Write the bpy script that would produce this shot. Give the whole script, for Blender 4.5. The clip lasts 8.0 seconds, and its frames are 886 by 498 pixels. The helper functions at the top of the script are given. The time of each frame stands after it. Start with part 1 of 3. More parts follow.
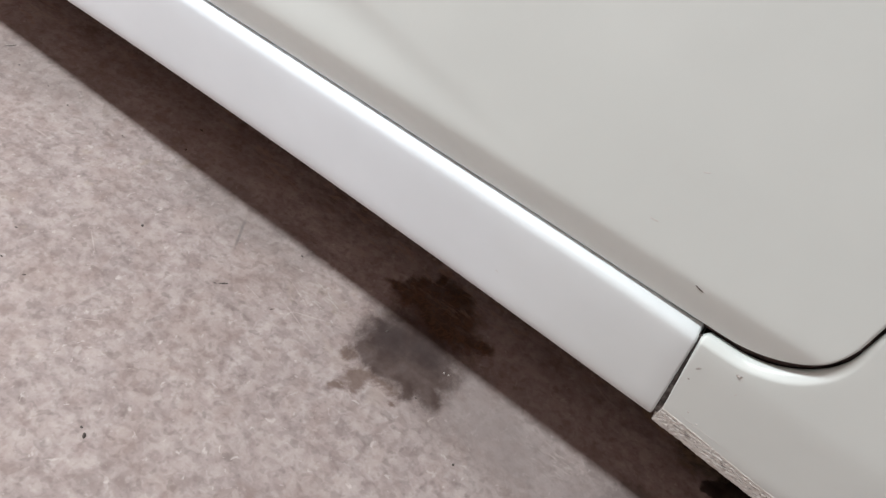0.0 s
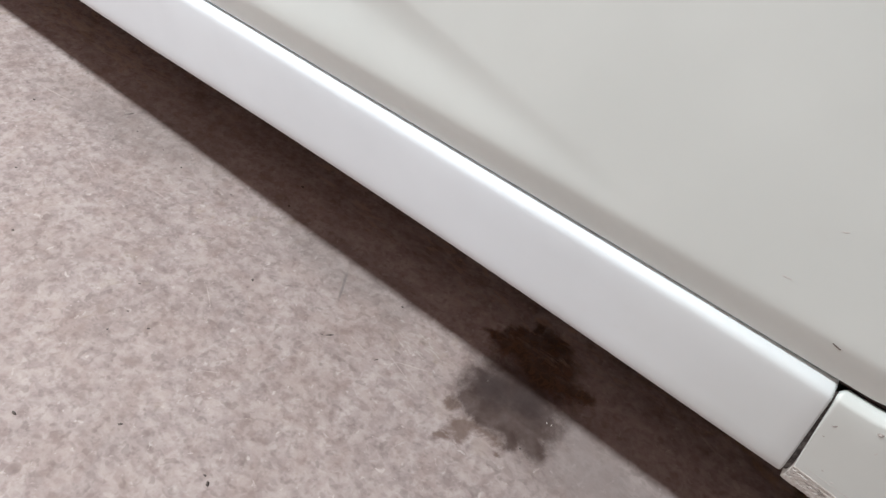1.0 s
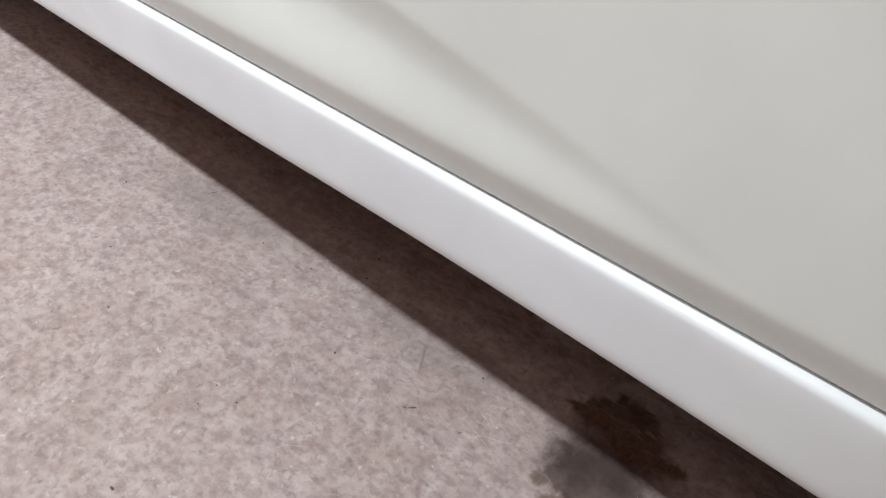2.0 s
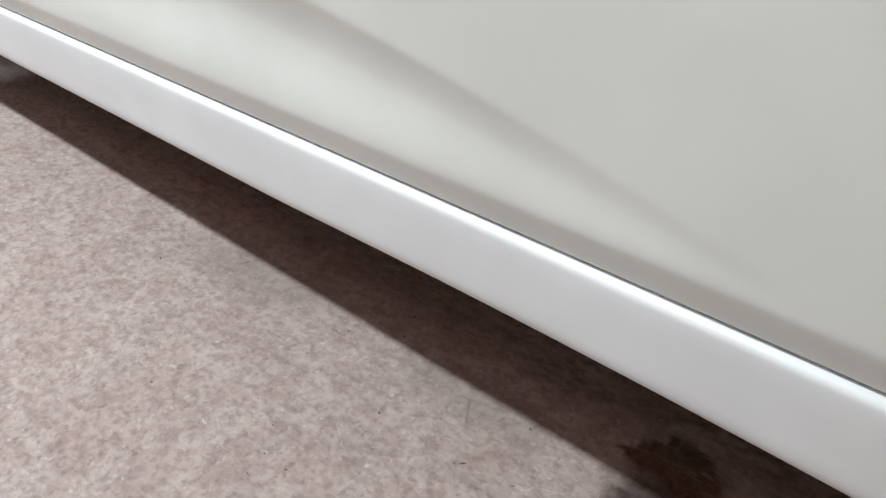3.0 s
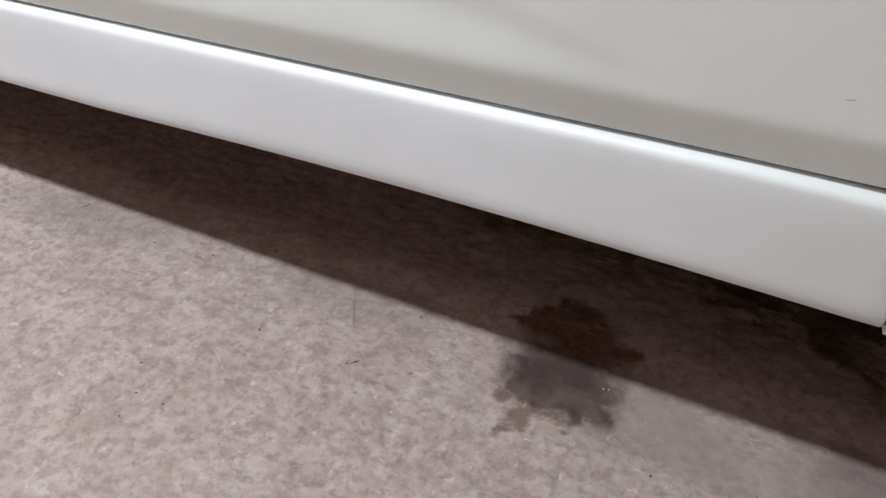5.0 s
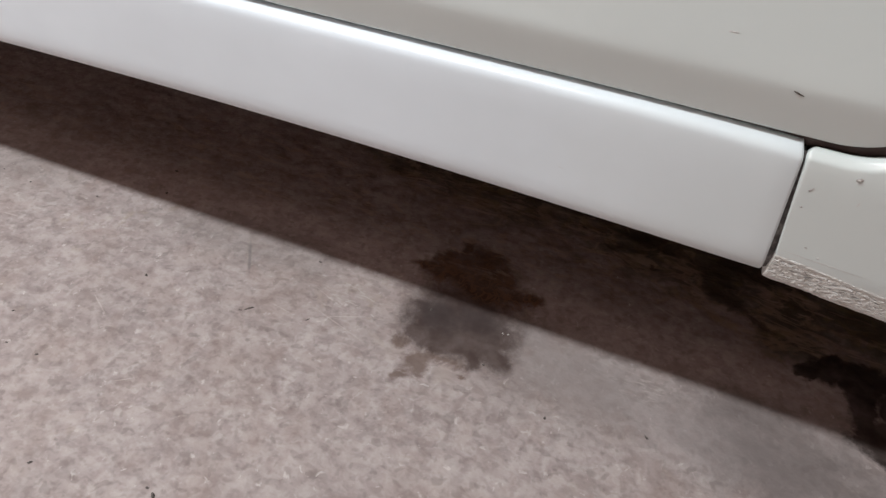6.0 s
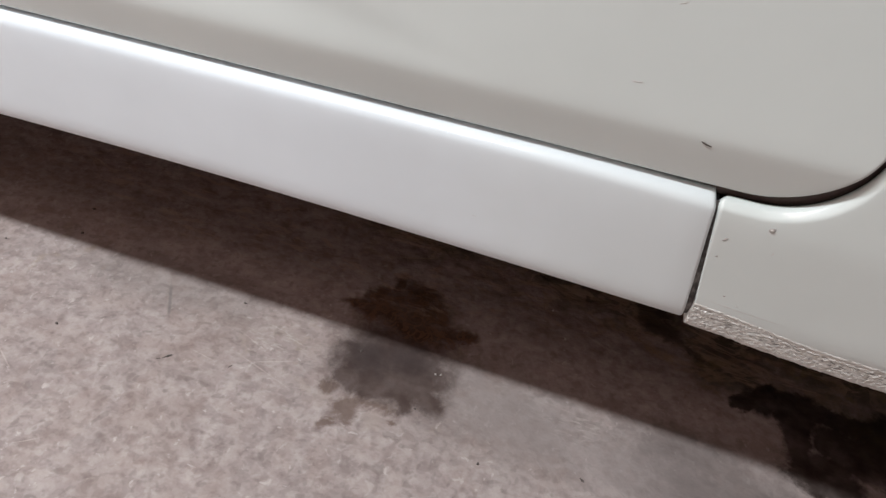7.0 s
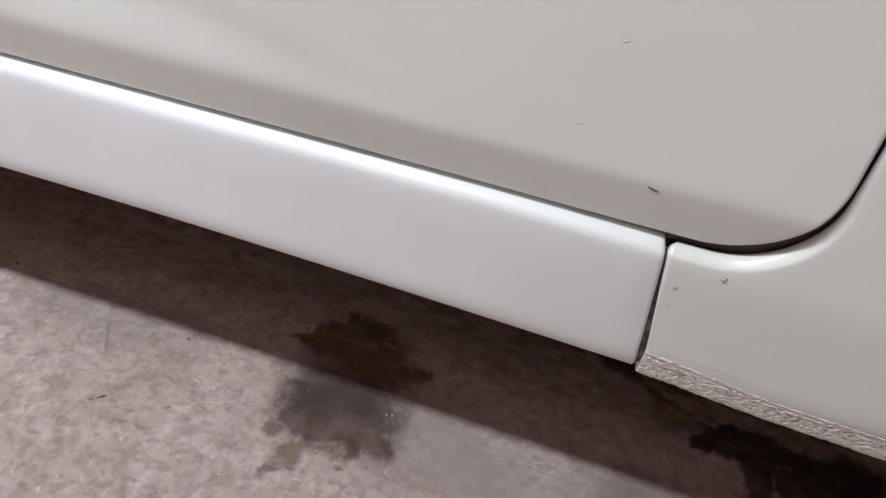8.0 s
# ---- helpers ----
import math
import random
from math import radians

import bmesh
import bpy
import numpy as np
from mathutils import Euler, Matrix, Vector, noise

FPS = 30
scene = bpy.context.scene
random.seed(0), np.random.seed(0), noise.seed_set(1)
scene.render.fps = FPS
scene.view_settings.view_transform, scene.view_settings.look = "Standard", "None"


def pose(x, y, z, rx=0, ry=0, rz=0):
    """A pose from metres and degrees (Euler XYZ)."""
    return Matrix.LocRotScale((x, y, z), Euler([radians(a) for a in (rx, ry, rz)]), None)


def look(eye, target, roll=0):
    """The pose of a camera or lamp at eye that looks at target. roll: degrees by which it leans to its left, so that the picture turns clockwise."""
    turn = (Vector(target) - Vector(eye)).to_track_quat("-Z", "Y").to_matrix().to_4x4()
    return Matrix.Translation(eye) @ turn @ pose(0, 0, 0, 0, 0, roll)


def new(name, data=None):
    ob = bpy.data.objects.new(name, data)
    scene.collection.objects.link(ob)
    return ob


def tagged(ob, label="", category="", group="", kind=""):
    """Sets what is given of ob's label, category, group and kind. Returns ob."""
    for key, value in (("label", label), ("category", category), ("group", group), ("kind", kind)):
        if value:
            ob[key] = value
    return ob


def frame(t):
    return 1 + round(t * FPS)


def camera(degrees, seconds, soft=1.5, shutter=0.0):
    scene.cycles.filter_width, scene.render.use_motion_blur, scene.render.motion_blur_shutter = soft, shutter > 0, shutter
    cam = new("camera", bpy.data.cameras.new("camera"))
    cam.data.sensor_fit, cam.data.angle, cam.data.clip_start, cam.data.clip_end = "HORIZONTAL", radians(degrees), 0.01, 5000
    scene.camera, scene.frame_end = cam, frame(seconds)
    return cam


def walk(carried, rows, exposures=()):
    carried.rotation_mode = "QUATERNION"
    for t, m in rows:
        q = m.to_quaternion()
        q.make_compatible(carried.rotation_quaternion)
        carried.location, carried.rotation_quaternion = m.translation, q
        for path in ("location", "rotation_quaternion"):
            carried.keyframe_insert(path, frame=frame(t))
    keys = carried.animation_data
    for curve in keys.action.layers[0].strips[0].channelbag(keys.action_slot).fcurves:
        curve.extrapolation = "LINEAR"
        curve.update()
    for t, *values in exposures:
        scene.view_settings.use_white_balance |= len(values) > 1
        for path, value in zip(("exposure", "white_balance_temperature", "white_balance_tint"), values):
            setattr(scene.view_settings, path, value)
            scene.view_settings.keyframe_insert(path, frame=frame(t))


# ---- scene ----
# The camera, carried by hand along the lower side of a parked car.
cam = camera(64.46, 8.0, soft=1.4)
walk(cam, [
    (0.0, look((-0.0399, -0.3018, 0.5865), (-0.1766, 0.0093, 0.2197), 16.98)),
    (0.3, look((-0.0502, -0.3085, 0.5883), (-0.1997, -0.0000, 0.2243), 15.29)),
    (0.5, look((-0.0570, -0.3134, 0.5885), (-0.2131, -0.0063, 0.2262), 14.57)),
    (0.8, look((-0.0643, -0.3204, 0.5936), (-0.2366, -0.0186, 0.2341), 12.06)),
    (1.0, look((-0.0676, -0.3256, 0.5995), (-0.2559, -0.0283, 0.2443), 9.78)),
    (1.1, look((-0.0712, -0.3271, 0.6007), (-0.2650, -0.0294, 0.2489), 9.18)),
    (1.3, look((-0.0761, -0.3326, 0.6051), (-0.2804, -0.0369, 0.2574), 7.47)),
    (1.5, look((-0.0812, -0.3361, 0.6065), (-0.2986, -0.0463, 0.2620), 5.93)),
    (1.6, look((-0.0846, -0.3378, 0.6088), (-0.3083, -0.0496, 0.2668), 5.21)),
    (1.8, look((-0.0909, -0.3409, 0.6085), (-0.3207, -0.0498, 0.2730), 4.88)),
    (2.0, look((-0.0932, -0.3447, 0.6100), (-0.3302, -0.0498, 0.2831), 4.29)),
    (2.2, look((-0.0941, -0.3473, 0.6125), (-0.3426, -0.0592, 0.2882), 2.57)),
    (3.5, look((-0.1110, -0.3806, 0.6010), (-0.3611, -0.0405, 0.3331), -2.34)),
    (3.7, look((-0.1080, -0.3811, 0.5900), (-0.3354, -0.0256, 0.3219), -1.11)),
    (4.0, look((-0.1018, -0.3807, 0.5632), (-0.3182, -0.0272, 0.2835), -1.44)),
    (4.1, look((-0.1001, -0.3804, 0.5580), (-0.3129, -0.0238, 0.2794), -2.41)),
    (4.3, look((-0.0972, -0.3775, 0.5514), (-0.3125, -0.0284, 0.2655), -3.17)),
    (4.5, look((-0.0978, -0.3723, 0.5451), (-0.3077, -0.0319, 0.2449), -3.18)),
    (4.7, look((-0.0973, -0.3696, 0.5416), (-0.2977, -0.0329, 0.2311), -3.15)),
    (5.0, look((-0.0908, -0.3686, 0.5274), (-0.2732, -0.0322, 0.2055), -2.18)),
    (5.2, look((-0.0840, -0.3661, 0.5131), (-0.2470, -0.0311, 0.1796), 0.20)),
    (6.3, look((-0.0694, -0.3367, 0.5071), (-0.1856, 0.0030, 0.1592), 4.35)),
    (6.5, look((-0.0662, -0.3277, 0.5059), (-0.1738, 0.0163, 0.1594), 5.40)),
    (6.7, look((-0.0631, -0.3196, 0.5084), (-0.1633, 0.0314, 0.1666), 5.80)),
    (6.8, look((-0.0607, -0.3154, 0.5098), (-0.1613, 0.0365, 0.1691), 5.42)),
    (7.0, look((-0.0586, -0.3096, 0.5119), (-0.1590, 0.0440, 0.1729), 5.36)),
    (7.2, look((-0.0574, -0.3047, 0.5133), (-0.1575, 0.0514, 0.1769), 5.50)),
    (7.3, look((-0.0569, -0.3022, 0.5136), (-0.1572, 0.0534, 0.1767), 5.43)),
    (7.5, look((-0.0549, -0.2945, 0.5106), (-0.1493, 0.0650, 0.1761), 6.33)),
    (7.7, look((-0.0532, -0.2872, 0.5080), (-0.1386, 0.0785, 0.1779), 7.28)),
    (7.8, look((-0.0524, -0.2839, 0.5062), (-0.1359, 0.0845, 0.1787), 7.72)),
    (8.0, look((-0.0491, -0.2793, 0.5071), (-0.1360, 0.0890, 0.1803), 7.37)),
], [(0.0, 0.04, 6380, 10), (1.0, 0.03, 6350, 10), (2.0, -0.09, 6400, 10.5), (3.5, -0.15, 6380, 7.5), (4.5, -0.18, 6350, 8), (5.0, -0.19, 6400, 10), (6.5, -0.13, 6350, 10), (7.5, -0.08, 6400, 12), (8.0, -0.12, 6400, 13.5)])

# ---- light: one ceiling tube lamp over the gap beside the car, in a plain garage ----
world = bpy.data.worlds.new("world")
scene.world = world
world.use_nodes = True
world.node_tree.nodes["Background"].inputs["Color"].default_value = (0.55, 0.6, 0.7, 1)
world.node_tree.nodes["Background"].inputs["Strength"].default_value = 0.05

lamp_data = bpy.data.lights.new("tube_lamp", "AREA")
lamp_data.shape, lamp_data.size, lamp_data.size_y, lamp_data.energy = "RECTANGLE", 2.4, 0.09, 104
lamp_data.color = (0.945, 0.985, 1.0)
lamp = new("tube_lamp", lamp_data)
lamp.matrix_world = look((-1.62, -0.905, 2.45), (-1.62, -0.5, 0.0))
tagged(lamp, "long white ceiling tube lamp beside the car", "lamp", kind="structure")

# a weaker, warmer lamp farther from the car, whose longer shadow edge also falls on the floor
far_data = bpy.data.lights.new("ceiling_lamp", "AREA")
far_data.shape, far_data.size, far_data.size_y, far_data.energy = "RECTANGLE", 1.0, 0.4, 6.5
far_data.color = (1.0, 0.68, 0.6)
far_lamp = new("ceiling_lamp", far_data)
far_lamp.matrix_world = look((-0.9, -1.32, 2.35), (-0.4, 0.0, 0.2))
tagged(far_lamp, "dim warm lamp under the garage ceiling", "lamp", kind="structure")


# ---- materials ----
class Mat:
    """A node material with a few short ways to add nodes."""

    def __init__(self, name):
        self.mat = bpy.data.materials.new(name)
        self.mat.use_nodes = True
        self.tree = self.mat.node_tree
        self.bsdf = self.tree.nodes["Principled BSDF"]
        self.coord = self.node("ShaderNodeTexCoord").outputs["Object"]

    def node(self, kind):
        return self.tree.nodes.new(kind)

    def link(self, source, target):
        if isinstance(source, (int, float)):
            target.default_value = source
        elif isinstance(source, tuple):
            target.default_value = source
        else:
            self.tree.links.new(source, target)

    def math(self, op, a, b=0.0, c=0.0):
        n = self.node("ShaderNodeMath")
        n.operation = op
        for k, v in enumerate((a, b, c)):
            self.link(v, n.inputs[k])
        return n.outputs[0]

    def noise(self, scale, detail=4.0, rough=0.55, distort=0.0, where=None):
        n = self.node("ShaderNodeTexNoise")
        self.link(where or self.coord, n.inputs["Vector"])
        n.inputs["Scale"].default_value, n.inputs["Detail"].default_value = scale, detail
        n.inputs["Roughness"].default_value, n.inputs["Distortion"].default_value = rough, distort
        return n.outputs["Fac"]

    def step(self, value, low, high):
        n = self.node("ShaderNodeMapRange")
        n.interpolation_type = "SMOOTHSTEP"
        self.link(value, n.inputs[0])
        n.inputs[1].default_value, n.inputs[2].default_value = low, high
        return n.outputs[0]

    def mix(self, fac, a, b, kind="MIX"):
        n = self.node("ShaderNodeMix")
        n.data_type, n.blend_type = "RGBA", kind
        self.link(fac, n.inputs["Factor"])
        for v, s in ((a, n.inputs[6]), (b, n.inputs[7])):
            self.link((*v, 1) if isinstance(v, tuple) else v, s)
        return n.outputs[2]

    def scaled(self, x, y, z, turn=0.0):
        n = self.node("ShaderNodeMapping")
        self.link(self.coord, n.inputs["Vector"])
        n.inputs["Scale"].default_value = (x, y, z)
        n.inputs["Rotation"].default_value = (0, 0, radians(turn))
        return n.outputs["Vector"]

    def tilted(self, along, up, turn):
        """Coordinates on an upright face, stretched along a slanting direction."""
        n = self.node("ShaderNodeMapping")
        n.vector_type = "POINT"
        self.link(self.coord, n.inputs["Vector"])
        n.inputs["Rotation"].default_value = (0, radians(turn), 0)
        n.inputs["Scale"].default_value = (along, along, up)
        return n.outputs["Vector"]

    def bump(self, height, strength, distance):
        n = self.node("ShaderNodeBump")
        self.link(height, n.inputs["Height"])
        n.inputs["Strength"].default_value, n.inputs["Distance"].default_value = strength, distance
        if self.bsdf.inputs["Normal"].is_linked:
            self.link(self.bsdf.inputs["Normal"].links[0].from_socket, n.inputs["Normal"])
        self.link(n.outputs["Normal"], self.bsdf.inputs["Normal"])

    def done(self, colour, rough, coat=0.0, metal=0.0):
        self.link((*colour, 1) if isinstance(colour, tuple) else colour, self.bsdf.inputs["Base Color"])
        self.link(rough, self.bsdf.inputs["Roughness"])
        self.bsdf.inputs["Coat Weight"].default_value = coat
        self.bsdf.inputs["Coat Roughness"].default_value = 0.08
        self.bsdf.inputs["Metallic"].default_value = metal
        return self.mat


def paint(name, colour, dust, coat, rear_dimming=0.0):
    """Car paint: slightly cloudy, with thin dust, and a grey tone painted in for the duller light towards the rear
    wheel (x = 0 and on).
    """
    m = Mat(name)
    broad = m.noise(7.0, 3.0)
    film = m.step(m.noise(38.0, 6.0, 0.65), 0.5, 0.85)
    dim = tuple(c * 0.94 for c in colour)
    base = m.mix(m.step(broad, 0.35, 0.7), dim, colour)
    base = m.mix(m.math("MULTIPLY", film, dust), base, (0.52, 0.48, 0.43))
    # grey-green tone stands in for the dimmer light at the sill's rear end
    if rear_dimming:
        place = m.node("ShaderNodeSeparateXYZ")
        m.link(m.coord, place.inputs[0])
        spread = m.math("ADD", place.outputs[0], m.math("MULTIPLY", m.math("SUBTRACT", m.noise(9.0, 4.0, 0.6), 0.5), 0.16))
        base = m.mix(m.math("MULTIPLY", m.step(spread, -0.24, 0.02), rear_dimming), base, (0.52, 0.55, 0.5))
    m.bump(m.noise(420.0, 2.0), 0.02, 0.0006)
    return m.done(base, m.math("MULTIPLY_ADD", film, 0.12, 0.42), coat)


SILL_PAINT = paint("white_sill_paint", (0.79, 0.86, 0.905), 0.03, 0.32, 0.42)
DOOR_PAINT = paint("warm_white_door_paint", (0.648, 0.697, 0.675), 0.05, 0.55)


def plain(name, colour, rough, grain=60.0, depth=0.0004, coat=0.0):
    m = Mat(name)
    g = m.noise(grain, 5.0, 0.6)
    base = m.mix(g, tuple(c * 0.75 for c in colour), tuple(min(1, c * 1.2) for c in colour))
    m.bump(g, 0.5, depth)
    return m.done(base, rough, coat)


GAP_DARK = plain("dark_rubber_and_primer", (0.07, 0.047, 0.04), 0.6)
SEAL = plain("brown_rubber_seal", (0.085, 0.058, 0.052), 0.6, 300.0)
GLASS = plain("dark_window_glass", (0.02, 0.024, 0.025), 0.08, 5.0, 0.0)
# unseen underside, coloured red-brown to bounce warm light into the shade below
UNDERBODY = plain("red_brown_underbody", (0.16, 0.055, 0.042), 0.8)
TYRE = plain("tyre_rubber", (0.025, 0.024, 0.023), 0.75, 200.0)
RIM = plain("silver_wheel_paint", (0.45, 0.45, 0.46), 0.4, 40.0)
FLECK = plain("dark_grit", (0.085, 0.07, 0.062), 0.7, 900.0)
CHIP = plain("chipped_primer", (0.38, 0.355, 0.335), 0.6, 900.0)
SCUFF = plain("grey_scuff", (0.6, 0.6, 0.58), 0.6, 900.0)
PALE_GRAIN = plain("pale_grain", (0.42, 0.39, 0.36), 0.6, 900.0)
WALL = plain("pale_plaster", (0.72, 0.59, 0.54), 0.9, 9.0, 0.002)
CEILING = plain("white_ceiling_paint", (0.72, 0.67, 0.64), 0.9, 9.0, 0.002)


def underseal():
    m = Mat("rough_underseal")
    place = m.node("ShaderNodeSeparateXYZ")
    m.link(m.coord, place.inputs[0])
    below = m.math("SUBTRACT", 0.2425, m.math("MULTIPLY_ADD", place.outputs[0], 0.055, place.outputs[2]))
    below = m.math("SUBTRACT", below, m.math("MULTIPLY", m.step(place.outputs[0], 0.0, 0.08), 0.0065))
    dashes = m.noise(1.0, 2.5, 0.6, 0.5, m.tilted(230.0, 520.0, 8.0))
    # pits crowd the upper part, the lowest edge is filled and smooth
    worn = m.math("MULTIPLY", m.step(below, 0.017, 0.009), m.step(below, 0.002, 0.004))
    patch = m.step(m.noise(34.0, 3.0), 0.36, 0.62)
    pits = m.math("MULTIPLY", m.step(dashes, 0.55, 0.61), m.math("MULTIPLY_ADD", worn, 0.72, 0.1))
    base = m.mix(m.noise(70.0, 4.0), (0.6, 0.6, 0.565), (0.79, 0.79, 0.76))
    base = m.mix(m.math("MULTIPLY", m.step(m.noise(150.0, 3.0), 0.5, 0.7), 0.35), base, (0.42, 0.38, 0.31))
    base = m.mix(m.math("MULTIPLY", pits, m.math("MULTIPLY_ADD", patch, 0.4, 0.58)), base, (0.03, 0.026, 0.022))
    m.bump(m.math("SUBTRACT", 1.0, dashes), 0.8, 0.0028)
    m.bump(m.noise(700.0, 2.0), 0.4, 0.0008)
    return m.done(base, 0.75)


UNDERSEAL = underseal()


def sealer():
    m = Mat("dirty_seam_sealer")
    clots = m.step(m.noise(160.0, 4.0, 0.65), 0.5, 0.68)
    base = m.mix(m.noise(420.0, 3.0), (0.03, 0.025, 0.024), (0.085, 0.072, 0.068))
    base = m.mix(m.math("MULTIPLY", clots, 0.6), base, (0.3, 0.275, 0.26))
    m.bump(m.noise(300.0, 4.0), 0.8, 0.0012)
    return m.done(base, 0.8)


SEALER = sealer()


def concrete():
    m = Mat("stained_concrete")
    # grain at several sizes, trowel sweeps and worn crust
    cloud = m.noise(4.0, 5.0, 0.6)
    patch = m.noise(17.0, 3.0, 0.5, 0.3)
    mottle = m.noise(58.0, 2.0, 0.5, 0.2)
    fine = m.noise(120.0, 2.0, 0.5, 0.2)
    grain = m.noise(380.0, 2.0, 0.6)
    spots = m.step(m.noise(66.0, 2.0, 0.5, 0.3), 0.62, 0.7)
    flecks = m.step(m.noise(105.0, 3.0, 0.55, 0.5), 0.63, 0.74)
    pitted = m.noise(85.0, 2.0, 0.5, 0.2)
    crust = m.math("MULTIPLY", m.step(pitted, 0.55, 0.64), m.step(m.noise(11.0, 3.0), 0.4, 0.62))
    sweep = m.noise(1.0, 2.0, 0.5, 0.5, m.scaled(11.0, 42.0, 1.0, -28.0))
    lines = m.step(m.noise(1.0, 3.0, 0.6, 0.5, m.scaled(14.0, 260.0, 1.0, 33.0)), 0.67, 0.73)
    dots = m.step(m.noise(135.0, 1.5, 0.5, 0.3), 0.56, 0.7)
    dents = m.step(m.noise(1.0, 1.5, 0.5, 0.3, m.scaled(80.0, 110.0, 1.0, 25.0)), 0.57, 0.72)
    # flat flakes of worn cement skin, drawn out along the trowel's way
    flake_skin = m.noise(1.0, 2.0, 0.5, 0.3, m.scaled(58.0, 82.0, 1.0, -12.0))
    ochre = m.math("MULTIPLY", m.step(m.noise(44.0, 2.0), 0.58, 0.7), m.step(cloud, 0.5, 0.62))
    base = m.mix(m.step(cloud, 0.3, 0.7), (0.335, 0.276, 0.262), (0.385, 0.321, 0.306))
    base = m.mix(m.math("MULTIPLY", m.step(patch, 0.42, 0.68), 0.42), base, (0.27, 0.222, 0.21))
    base = m.mix(m.math("MULTIPLY", m.step(mottle, 0.46, 0.66), 0.42), base, (0.235, 0.19, 0.18))
    base = m.mix(m.math("MULTIPLY", m.step(fine, 0.46, 0.64), 0.36), base, (0.475, 0.415, 0.395))
    base = m.mix(m.math("MULTIPLY", m.step(sweep, 0.5, 0.66), 0.32), base, (0.44, 0.382, 0.36))
    base = m.mix(m.math("MULTIPLY", crust, 0.45), base, (0.53, 0.475, 0.45))
    net = m.step(m.math("ABSOLUTE", m.math("SUBTRACT", m.noise(52.0, 2.0, 0.5, 0.2), 0.5)), 0.13, 0.02)
    base = m.mix(m.math("MULTIPLY", net, m.math("MULTIPLY_ADD", m.step(patch, 0.6, 0.4), 0.26, 0.06)), base, (0.54, 0.485, 0.46))
    base = m.mix(m.math("MULTIPLY", m.step(flake_skin, 0.52, 0.62), 0.3), base, (0.5, 0.44, 0.415))
    base = m.mix(m.math("MULTIPLY", m.step(flake_skin, 0.47, 0.37), 0.34), base, (0.215, 0.173, 0.163))
    base = m.mix(m.math("MULTIPLY", dents, 0.34), base, (0.185, 0.15, 0.142))
    base = m.mix(m.math("MULTIPLY", dots, 0.3), base, (0.17, 0.14, 0.132))
    base = m.mix(m.math("MULTIPLY", ochre, 0.3), base, (0.31, 0.25, 0.175))
    base = m.mix(m.math("MULTIPLY", spots, 0.4), base, (0.17, 0.14, 0.13))
    base = m.mix(m.math("MULTIPLY", flecks, 0.55), base, (0.64, 0.585, 0.555))
    base = m.mix(m.math("MULTIPLY", lines, 0.1), base, (0.6, 0.545, 0.51))
    base = m.mix(m.math("MULTIPLY", m.step(grain, 0.48, 0.64), 0.07), base, (0.16, 0.132, 0.12))

    # stains with shapes of their own, and some shade painted in: soft ellipses, their edges broken by noise
    place = m.node("ShaderNodeSeparateXYZ")
    m.link(m.coord, place.inputs[0])
    warp_a, warp_b = m.noise(38.0, 5.0, 0.65, 0.4), m.noise(41.0, 5.0, 0.65, 0.4, m.scaled(1.0, -1.0, 1.0, 70.0))
    px = m.math("ADD", place.outputs[0], m.math("MULTIPLY", m.math("SUBTRACT", warp_a, 0.5), 0.026))
    py = m.math("ADD", place.outputs[1], m.math("MULTIPLY", m.math("SUBTRACT", warp_b, 0.5), 0.026))
    ragged = m.math("ADD", m.math("MULTIPLY", m.math("SUBTRACT", m.noise(34.0, 5.0, 0.65, 0.7), 0.5), 1.7),
                    m.math("MULTIPLY", m.math("SUBTRACT", m.noise(120.0, 4.0, 0.65, 0.5), 0.5), 1.0))

    def stain(blobs, edge=0.18, rag=0.5, warped=True, grow=0.0):
        at_x, at_y = (px, py) if warped else (place.outputs[0], place.outputs[1])
        total = None
        for bx, by, rx, ry, turn in blobs:
            c, s = math.cos(radians(turn)), math.sin(radians(turn))
            dx, dy = m.math("SUBTRACT", at_x, bx), m.math("SUBTRACT", at_y, by)
            u = m.math("DIVIDE", m.math("ADD", m.math("MULTIPLY", dx, c), m.math("MULTIPLY", dy, s)), rx)
            v = m.math("DIVIDE", m.math("SUBTRACT", m.math("MULTIPLY", dy, c), m.math("MULTIPLY", dx, s)), ry)
            r = m.math("SQRT", m.math("ADD", m.math("MULTIPLY", u, u), m.math("MULTIPLY", v, v)))
            d = m.math("SUBTRACT", 1.0, r)
            total = d if total is None else m.math("SMOOTH_MAX", total, d, 0.25)
        return m.step(m.math("ADD", total, m.math("MULTIPLY", ragged, rag)), -grow, edge - grow)

    # the lit half of the oil mark: dense along its far side, thin and torn towards its near edge
    oil = stain([(-0.205, 0.075, 0.058, 0.04, 0), (-0.224, 0.056, 0.036, 0.036, 0), (-0.176, 0.058, 0.036, 0.036, 0), (-0.235, 0.034, 0.018, 0.012, -20), (-0.2, 0.038, 0.044, 0.024, 8),
                 (-0.158, 0.036, 0.02, 0.014, -50), (-0.177, 0.027, 0.012, 0.012, 0), (-0.219, 0.024, 0.02, 0.01, 0)], 0.85, 0.36, grow=0.34)
    dense = stain([(-0.226, 0.062, 0.042, 0.034, 0), (-0.19, 0.07, 0.05, 0.026, 0)], 0.9, 0.3)
